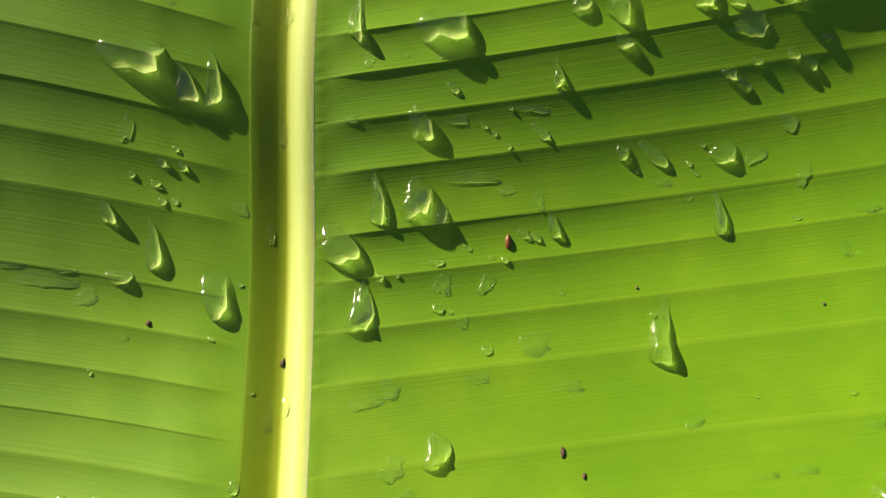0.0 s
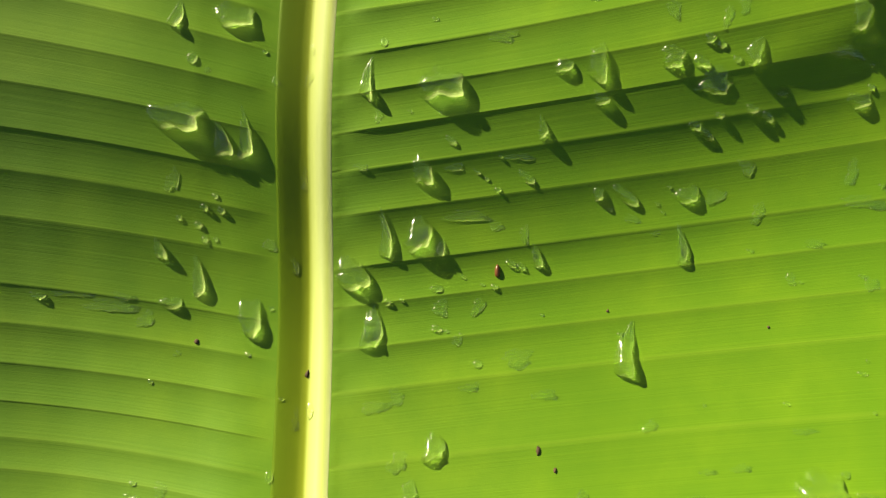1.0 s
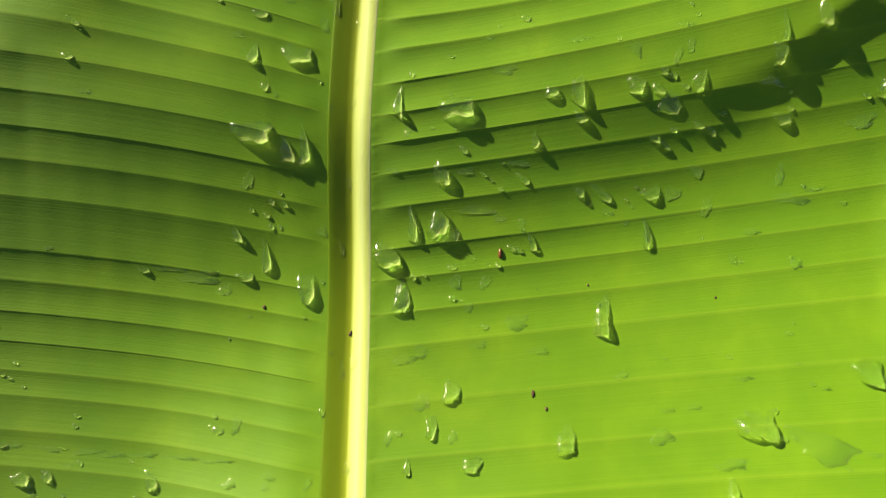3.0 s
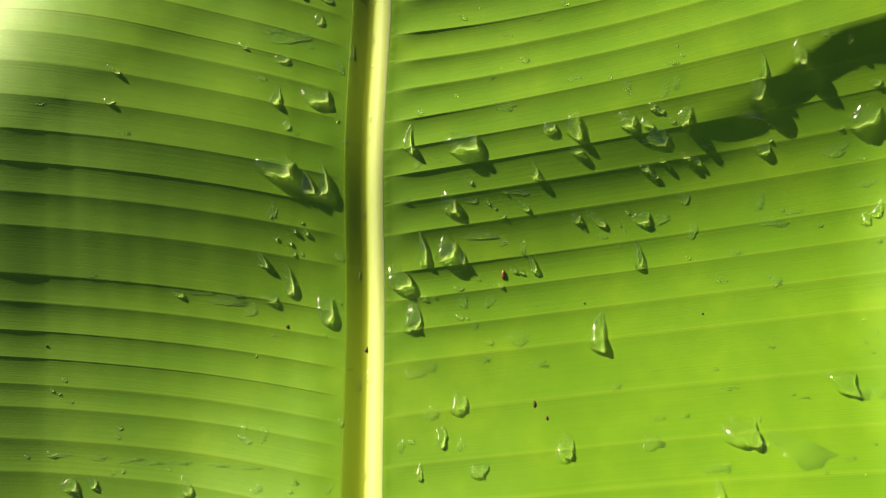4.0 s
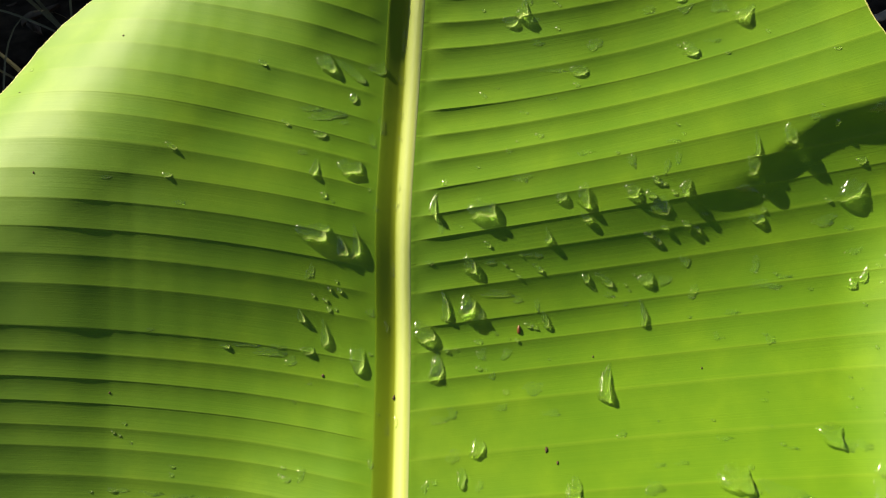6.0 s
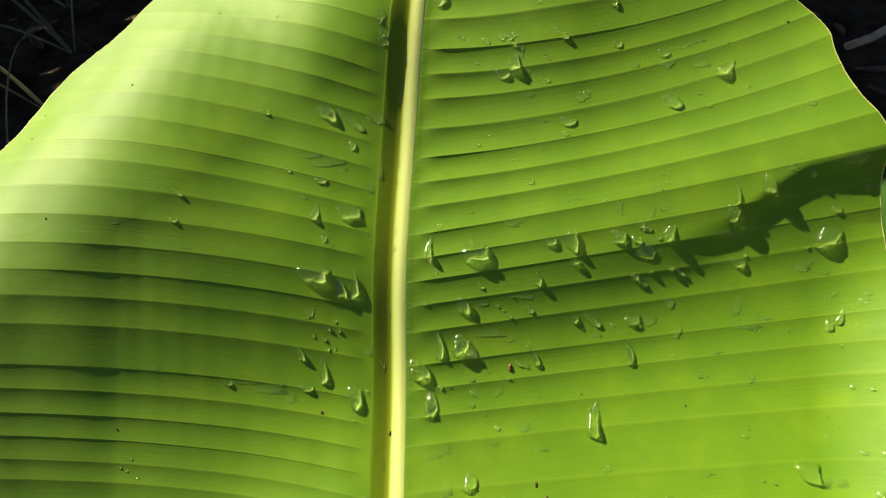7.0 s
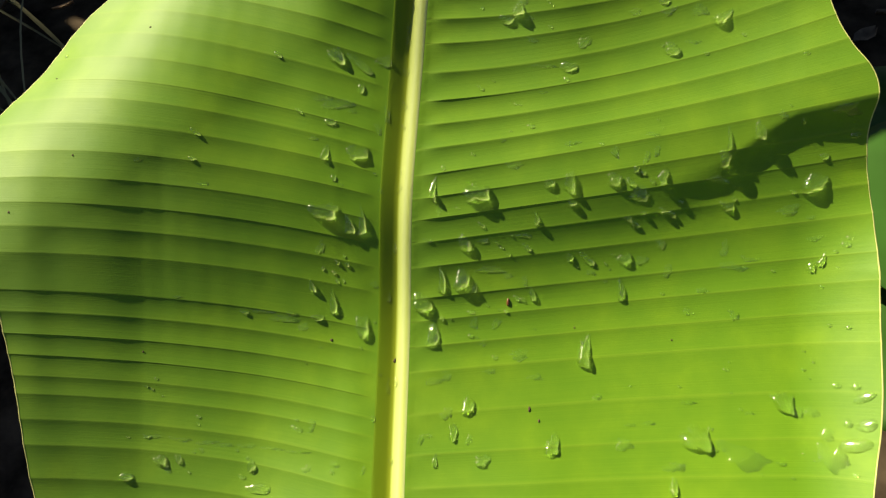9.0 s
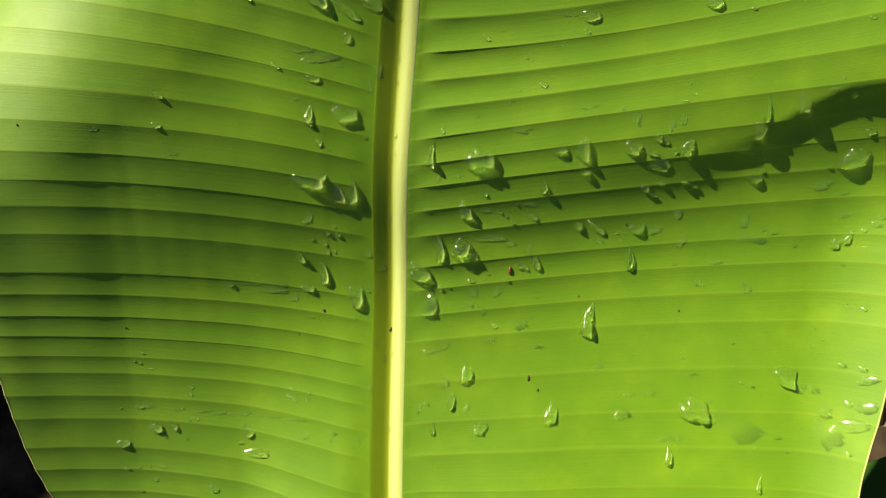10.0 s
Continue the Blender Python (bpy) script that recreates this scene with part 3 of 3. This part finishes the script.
# ---- drops ----
streak(-145.0, 79.2, 5.9, 3.0, -35)
bead(-146.0, 65.4, 4.2, 2.9)
film(-140.2, 52.6, 5.8, 2.3)
speck(-176.3, 135.1, 1.5, 1.5)
speck(-202.5, 62.8, 1.4, 1.4)
speck(-230.9, 32.0, 1.7, 1.4)
speck(-227.0, 106.0, 1.5, 1.2)
bead(-228.3, 120.4, 2.8, 2.4)
streak(-107.8, 123.6, 5.1, 3.0, -35)
sag(-78.2, 125.1, 10.0, 8.0)
streak(-65.4, 121.3, 17.3, 5.0, -35)
film(-52.9, 123.6, 8.0, 6.6)
bead(-64.7, 108.7, 4.0, 5.3)
film(-77.1, 99.8, 15.8, 6.6)
film(-68.7, 96.2, 4.6, 2.6)
streak(-95.9, 94.7, 4.6, 2.6, -35)
bead(-79.5, 89.9, 6.5, 3.9)
film(-87.1, 80.4, 4.9, 2.9)
run(-81.5, 73.4, 5.5, 9.6)
sag(-65.5, 74.5, 12.2, 8.3)
bead(-76.5, 60.2, 3.2, 4.1)
film(-72.0, 56.9, 2.5, 1.9)
sag(-81.5, 42.4, 15.8, 10.1)
run(-67.7, 35.9, 7.6, 12.6)
run(-61.0, 38.1, 6.3, 16.4)
film(-49.7, 162.3, 5.4, 7.5)
film(-54.7, 87.9, 4.5, 5.8)
film(-50.6, 95.8, 3.9, 7.8)
bead(-55.5, 63.7, 1.6, 1.6)
film(-52.2, 54.8, 3.2, 2.5)
speck(-170.0, -37.2, 1.6, 1.3)
bead(-163.3, -51.2, 2.0, 1.6)
bead(-167.9, -55.5, 2.0, 1.6)
bead(-165.2, -56.9, 1.6, 1.6)
bead(-160.3, -60.1, 1.6, 1.3)
bead(-141.5, -70.9, 2.6, 2.0)
bead(-141.8, -74.7, 2.6, 2.0)
bead(-176.5, -82.8, 1.7, 1.3)
bead(-167.3, -82.0, 4.6, 2.6)
sag(-160.2, -94.8, 7.3, 5.6)
sag(-151.0, -93.9, 4.0, 5.3)
bead(-157.3, -97.8, 3.0, 2.6)
film(-149.4, -83.4, 11.2, 2.6)
film(-136.9, -84.5, 11.1, 2.3)
bead(-139.3, -88.6, 2.6, 2.3)
film(-142.9, -89.7, 3.0, 2.6)
bead(-177.0, -104.3, 8.0, 3.3)
bead(-145.0, -100.9, 2.0, 1.6)
film(-155.9, -100.8, 4.0, 2.3)
film(-82.7, 22.9, 4.4, 7.0)
run(-87.1, 1.9, 5.1, 7.6)
run(-75.8, -6.3, 6.4, 13.4)
sag(-60.3, -18.9, 9.2, 11.4)
bead(-53.8, -16.2, 1.9, 1.9)
sag(-121.2, -14.0, 4.5, 2.6)
film(-101.6, -16.6, 14.8, 4.8)
film(-91.2, -20.6, 4.8, 6.1)
bead(-83.8, -15.2, 7.0, 4.5)
bead(-73.8, 14.9, 2.5, 2.5)
bead(-70.4, 18.7, 1.9, 1.9)
bead(-81.3, 11.4, 1.9, 2.2)
bead(-75.7, 9.5, 2.5, 2.5)
bead(-73.8, 5.0, 2.5, 2.5)
bead(-70.7, 5.1, 1.9, 1.9)
bead(-68.9, 14.2, 2.5, 2.8)
film(-54.4, 4.0, 4.1, 4.7)
speck(-75.8, -27.3, 2.6, 1.9)
film(-81.3, -31.2, 2.9, 1.9)
bead(-59.8, -30.8, 1.9, 1.6)
bead(-88.7, -40.0, 1.6, 1.6)
bead(-91.9, -74.2, 2.6, 2.6)
bead(-89.0, -75.4, 5.1, 3.2)
bead(-90.6, -70.2, 2.6, 1.9)
film(-81.9, -72.9, 4.5, 6.4)
bead(-49.8, -67.4, 2.5, 4.4)
bead(-48.6, -44.5, 1.6, 1.6)
speck(-41.7, -36.9, 1.9, 3.2)
bead(-40.1, -48.1, 2.8, 5.7)
sag(-112.7, -94.8, 5.8, 7.1)
bead(-120.7, -87.9, 2.0, 1.6)
bead(-114.9, -91.4, 1.6, 1.6)
bead(-117.3, -101.8, 4.6, 2.9)
film(-67.1, -91.2, 5.1, 3.5)
film(-68.0, -95.1, 3.2, 2.5)
film(-82.0, -94.6, 6.4, 3.8)
film(-51.9, -93.2, 3.2, 4.4)
film(-40.7, 141.5, 3.4, 4.0)
film(-40.7, 135.2, 3.3, 4.0)
film(-41.6, 119.4, 3.6, 5.3)
film(-41.7, 102.0, 2.9, 5.9)
film(-42.1, 90.1, 2.6, 3.2)
film(-41.7, 65.9, 2.9, 3.2)
film(-42.5, 56.7, 3.2, 4.4)
streak(-10.2, 164.9, 3.4, 2.0, -35)
streak(2.3, 162.9, 5.4, 2.7, -35)
streak(10.0, 164.3, 4.1, 2.7, -35)
bead(14.4, 164.3, 3.4, 3.0)
bead(16.6, 160.9, 3.0, 2.4)
run(16.5, 152.8, 10.1, 8.1)
bead(10.9, 147.2, 8.0, 5.0)
film(24.8, 137.3, 6.0, 2.7)
film(23.2, 147.6, 4.7, 2.0)
bead(31.6, 156.2, 1.3, 1.3)
bead(33.1, 155.0, 1.3, 1.3)
bead(34.6, 153.7, 1.3, 1.3)
bead(33.8, 143.7, 2.7, 2.0)
bead(-2.1, 152.7, 2.0, 1.7)
film(51.5, 136.5, 7.4, 5.7)
bead(44.1, 124.5, 10.0, 5.3)
bead(43.4, 117.8, 3.6, 2.7)
streak(40.0, 165.6, 9.4, 4.0, -35)
bead(67.6, 160.6, 5.4, 3.4)
streak(-1.8, 112.6, 5.0, 2.6, -35)
bead(5.2, 116.4, 2.0, 1.3)
bead(17.4, 104.5, 2.0, 1.3)
bead(19.9, 104.0, 2.0, 1.3)
bead(26.1, 93.1, 4.6, 2.9)
bead(15.6, 89.8, 1.6, 1.3)
bead(-3.6, 76.9, 2.6, 1.6)
bead(-19.4, 68.9, 2.6, 3.8)
film(31.7, 110.9, 5.3, 1.6)
film(11.6, 84.9, 3.9, 1.9)
film(17.6, 72.0, 12.2, 3.5)
run(-25.1, 57.2, 6.3, 12.7)
sag(-1.6, 56.8, 14.6, 11.4)
sag(37.1, 63.4, 5.7, 5.1)
sag(47.5, 64.2, 7.7, 10.9)
sag(49.3, 53.7, 5.1, 4.8)
streak(2.0, 39.4, 4.4, 2.8, -35)
run(31.4, 44.6, 4.8, 8.3)
bead(63.4, 84.7, 2.3, 2.0)
sag(71.2, 66.9, 9.0, 6.5)
bead(-10.7, 47.5, 1.6, 1.3)
bead(-1.2, 47.3, 1.6, 1.3)
film(-20.4, 45.8, 3.1, 4.4)
bead(89.9, 156.1, 6.8, 3.7)
film(92.3, 151.4, 8.8, 3.7)
film(107.5, 151.2, 10.2, 4.8)
run(118.6, 148.6, 8.9, 10.2, -35)
bead(119.5, 159.8, 2.1, 1.4)
sag(95.8, 133.3, 8.8, 6.4)
bead(90.9, 135.1, 2.0, 1.7)
film(105.9, 136.4, 8.1, 2.0)
bead(129.4, 139.1, 2.4, 2.0)
bead(112.6, 130.6, 2.7, 1.7)
bead(157.6, 128.6, 3.4, 1.7)
bead(91.2, 97.8, 2.0, 1.7)
bead(93.8, 93.5, 2.3, 1.6)
sag(140.5, 92.5, 6.6, 9.3)
run(126.8, 88.7, 4.3, 11.9)
film(150.1, 100.0, 5.0, 4.0)
bead(160.2, 96.8, 2.7, 3.4)
film(178.4, 102.3, 12.2, 6.1)
bead(185.4, 91.3, 5.4, 3.4)
bead(153.0, 104.1, 1.7, 1.3)
sag(125.3, 78.8, 5.9, 9.9)
sag(95.4, 68.4, 5.9, 8.5)
sag(81.8, 72.3, 3.9, 3.2)
bead(85.5, 70.4, 3.2, 2.6)
bead(90.6, 66.2, 3.2, 2.3)
film(91.6, 81.9, 3.9, 5.2)
sag(79.6, 65.4, 5.8, 4.5)
film(85.0, 59.6, 12.3, 7.1)
film(123.6, 68.4, 11.2, 3.6)
bead(132.3, 65.5, 1.7, 1.7)
sag(130.0, 55.6, 8.6, 4.6)
bead(133.1, 59.3, 3.0, 2.3)
bead(106.2, 56.5, 3.9, 2.6)
sag(97.2, 52.1, 4.2, 3.3)
streak(102.5, 49.9, 5.2, 2.9, -35)
sag(79.7, 46.7, 4.5, 3.6)
streak(83.4, 44.3, 7.1, 3.2, -35)
bead(87.3, 50.0, 3.2, 2.6)
sag(170.2, 68.8, 14.2, 9.5)
bead(161.5, 64.1, 3.7, 2.4)
film(160.4, 54.8, 12.1, 5.4)
bead(173.2, 81.5, 5.4, 3.4)
film(171.8, 51.5, 6.1, 2.0)
film(174.6, 40.7, 7.5, 3.4)
sag(-6.9, 29.5, 6.9, 9.5)
film(3.4, 30.9, 5.7, 3.2)
bead(18.0, 34.8, 1.6, 1.3)
streak(10.4, 30.0, 3.2, 1.6, -35)
bead(13.6, 27.8, 1.9, 1.6)
bead(17.3, 24.5, 2.5, 2.2)
streak(26.4, 29.0, 7.0, 3.5, -35)
film(24.1, 35.0, 9.5, 2.5)
sag(49.9, 24.5, 4.8, 3.9)
streak(59.1, 24.4, 11.0, 4.8, -35)
bead(54.4, 19.5, 1.9, 1.9)
bead(69.6, 22.0, 1.9, 1.6)
bead(71.7, 19.3, 1.6, 1.3)
bead(73.4, 27.4, 1.9, 1.3)
sag(79.5, 25.3, 8.8, 6.2)
film(61.6, 16.7, 6.5, 2.6)
film(69.5, 12.4, 3.3, 2.0)
run(-18.1, 8.8, 6.3, 16.4)
sag(-7.9, 9.3, 10.1, 10.8)
run(-1.1, 5.3, 5.1, 6.3)
film(7.2, 15.7, 13.3, 4.8)
sag(-29.3, -4.5, 12.0, 10.8)
bead(-17.3, -12.9, 2.5, 3.2)
bead(-12.8, -12.4, 1.6, 1.6)
bead(-1.9, -8.2, 4.5, 2.9)
streak(6.5, -4.0, 2.9, 1.6, -35)
bead(13.2, -6.5, 1.6, 1.3)
bead(16.9, -6.9, 2.6, 2.6)
sag(22.2, 0.7, 3.8, 2.9)
sag(25.6, -0.1, 3.2, 2.9)
run(30.7, 3.7, 5.8, 8.3)
sag(-22.0, -21.9, 7.0, 14.6)
film(-0.4, -14.4, 6.4, 5.4)
film(11.9, -13.8, 5.1, 5.4)
sag(-1.5, -21.2, 4.1, 2.5)
bead(2.1, -22.0, 1.6, 1.6)
film(5.6, -24.8, 3.2, 4.8)
bead(33.0, -15.9, 1.6, 1.3)
speck(54.5, -13.9, 1.3, 1.3)
run(78.8, 9.1, 6.2, 13.1)
run(59.8, -25.9, 11.7, 17.6)
bead(58.7, -21.4, 2.3, 2.0)
bead(12.2, -32.2, 3.5, 2.9)
film(25.0, -30.1, 12.2, 5.8)
bead(85.5, -43.1, 1.6, 1.3)
film(-19.7, -46.5, 8.9, 4.8)
film(-13.1, -43.2, 5.4, 5.7)
sag(-0.2, -57.9, 7.3, 8.9)
film(-11.5, -62.8, 7.3, 6.3)
sag(-7.1, -72.0, 5.7, 8.2)
film(1.6, -75.4, 3.8, 5.1)
bead(-19.7, -74.5, 3.2, 2.5)
film(-23.6, -76.7, 3.2, 6.3)
sag(45.3, -75.0, 8.0, 11.5)
sag(9.1, -84.7, 8.5, 6.3)
run(-15.6, -86.4, 4.1, 7.6)
speck(32.5, -58.3, 1.9, 4.2)
speck(37.8, -63.9, 1.9, 1.9)
film(98.0, 34.4, 5.2, 5.9)
film(88.7, 25.1, 6.5, 5.6)
bead(100.7, 7.4, 2.6, 1.7)
film(136.1, 24.1, 14.7, 4.7)
bead(140.7, 29.5, 2.3, 1.7)
bead(156.7, 22.7, 2.7, 1.7)
sag(174.6, 25.6, 4.8, 4.8)
run(179.4, 29.6, 5.5, 8.9, -30)
bead(179.7, 15.7, 2.1, 2.1)
bead(188.8, 38.1, 5.8, 3.1)
bead(190.3, 41.7, 4.1, 2.1)
bead(184.7, 34.2, 2.7, 2.1)
bead(186.1, 26.1, 2.1, 1.4)
film(114.0, -1.5, 4.0, 4.0)
bead(117.1, -2.4, 1.7, 1.3)
bead(136.1, 0.1, 2.7, 1.7)
bead(183.9, -4.0, 2.4, 2.1)
bead(191.4, -4.4, 3.4, 2.1)
bead(172.8, -18.6, 2.1, 1.4)
bead(177.0, -23.6, 1.7, 1.4)
bead(172.5, -27.8, 2.7, 1.7)
bead(175.1, -32.1, 1.7, 1.4)
bead(134.7, -30.9, 3.4, 2.0)
bead(136.4, -27.0, 1.3, 1.3)
bead(111.0, -41.4, 2.7, 1.7)
film(115.7, -49.5, 8.0, 2.3)
bead(137.2, -42.8, 1.7, 1.3)
sag(162.1, -44.5, 12.2, 10.9)
bead(141.6, -50.4, 2.7, 2.0)
film(145.9, -51.9, 4.7, 2.0)
film(169.3, -48.6, 8.2, 5.5)
bead(186.4, -34.1, 4.8, 2.7)
bead(194.0, -33.5, 4.8, 3.4)
bead(196.7, -38.2, 10.7, 4.3, 32)
bead(190.2, -51.6, 4.8, 4.1)
bead(197.3, -51.1, 10.7, 5.3, 32)
bead(192.3, -61.3, 15.7, 6.5, 20)
bead(188.9, -70.3, 2.7, 2.0)
sag(118.9, -66.1, 15.9, 13.9)
bead(126.4, -61.2, 3.3, 2.7)
bead(128.9, -71.1, 2.7, 3.0)
bead(132.7, -70.7, 2.0, 2.0)
film(142.9, -73.0, 24.7, 12.0)
bead(112.0, -79.9, 2.6, 1.6)
bead(160.0, -74.8, 6.1, 2.0)
film(96.0, -61.3, 7.9, 2.3)
film(85.3, -62.9, 5.9, 2.3)
bead(150.3, -80.5, 2.0, 1.7)
bead(175.5, -71.7, 1.4, 1.4)
bead(191.8, -74.9, 3.1, 2.4)
speck(106.6, -17.4, 1.3, 1.3)
husk(17.9, -2.0, 2.2, 4.5)
film(-163.7, -82.4, 9.9, 2.0)
film(-127.5, -85.6, 11.7, 2.0)
film(-115.8, -85.4, 14.3, 1.9)
film(-101.9, -86.0, 14.9, 1.9)
film(-87.8, -86.7, 12.8, 1.9)
film(-111.8, -13.3, 12.9, 1.9)
film(-97.3, -13.7, 7.0, 2.6)
film(-84.0, 102.3, 11.2, 3.0)
film(31.3, 124.4, 14.6, 2.0)
film(19.7, 157.9, 4.7, 7.4)
film(88.9, 90.0, 7.2, 2.3)
film(144.6, 28.2, 11.4, 2.0)
film(105.3, 160.9, 10.2, 2.0)
film(97.2, 158.5, 11.6, 1.7)
film(76.7, 151.1, 7.4, 3.4)
film(-44.1, 25.3, 2.5, 6.3)
film(-46.7, -2.6, 2.5, 5.1)
film(-44.0, -51.2, 2.5, 7.0)
film(-38.3, -87.9, 2.8, 6.3)
film(47.8, 84.5, 9.7, 2.3)
film(86.7, 78.3, 3.3, 7.2)
film(70.4, 80.8, 4.5, 6.5)
film(-26.1, 29.6, 5.0, 2.5)
film(17.1, 13.0, 6.4, 3.2)
film(26.4, 10.4, 3.8, 5.8)
film(102.6, 20.1, 4.6, 7.3)
film(120.8, 10.2, 8.7, 2.7)
film(10.2, -39.8, 6.4, 3.8)
film(34.7, -41.6, 8.4, 3.9)
film(68.3, -50.0, 5.2, 3.9)
film(83.0, -72.6, 8.5, 7.2)
film(108.3, -81.3, 13.1, 4.6)
film(175.5, -48.7, 6.8, 4.8)
film(181.5, -58.6, 7.5, 5.5)
film(138.5, -2.5, 4.7, 5.4)
film(131.2, 33.6, 4.7, 8.0)
film(-171.4, 62.6, 5.3, 1.6)
film(-153.6, -7.1, 3.9, 1.9)
film(-51.1, 174.2, 6.5, 7.2)
film(-48.8, 165.9, 4.5, 6.5)
bead(-11.8, 165.9, 1.9, 1.6)
streak(11.2, 165.3, 3.2, 2.3, -35)
bead(16.4, 165.5, 2.9, 2.3)
bead(-21.7, 184.5, 6.6, 9.2)
bead(6.3, 183.8, 1.6, 1.6)
bead(28.5, 180.4, 2.3, 1.9)
sag(65.0, 179.4, 4.2, 3.6)
bead(89.1, 182.9, 3.9, 2.6)
bead(-138.8, 178.5, 1.8, 1.5)
bead(-104.9, 174.4, 2.1, 1.7)
speck(145.1, 166.9, 1.7, 1.3)
bead(-177.1, -104.4, 7.4, 4.7)
bead(-107.9, -107.2, 16.3, 5.5)
bead(-176.4, -120.0, 3.4, 1.7)
bead(-170.3, -119.3, 2.7, 1.7)
bead(-158.4, -119.0, 4.0, 2.0)
bead(-165.1, -118.8, 2.0, 1.3)
bead(-131.8, -131.1, 6.7, 4.7)
bead(-170.6, -134.1, 3.4, 2.0)
bead(-163.1, -127.2, 3.4, 2.4)
run(108.1, -89.8, 8.0, 8.7, -20)
run(152.7, -97.8, 4.8, 7.6)
film(182.9, -68.9, 13.1, 13.8)
bead(165.4, -80.8, 2.1, 1.7)
bead(170.8, -68.9, 1.7, 1.4)
# ---- end of drops ----
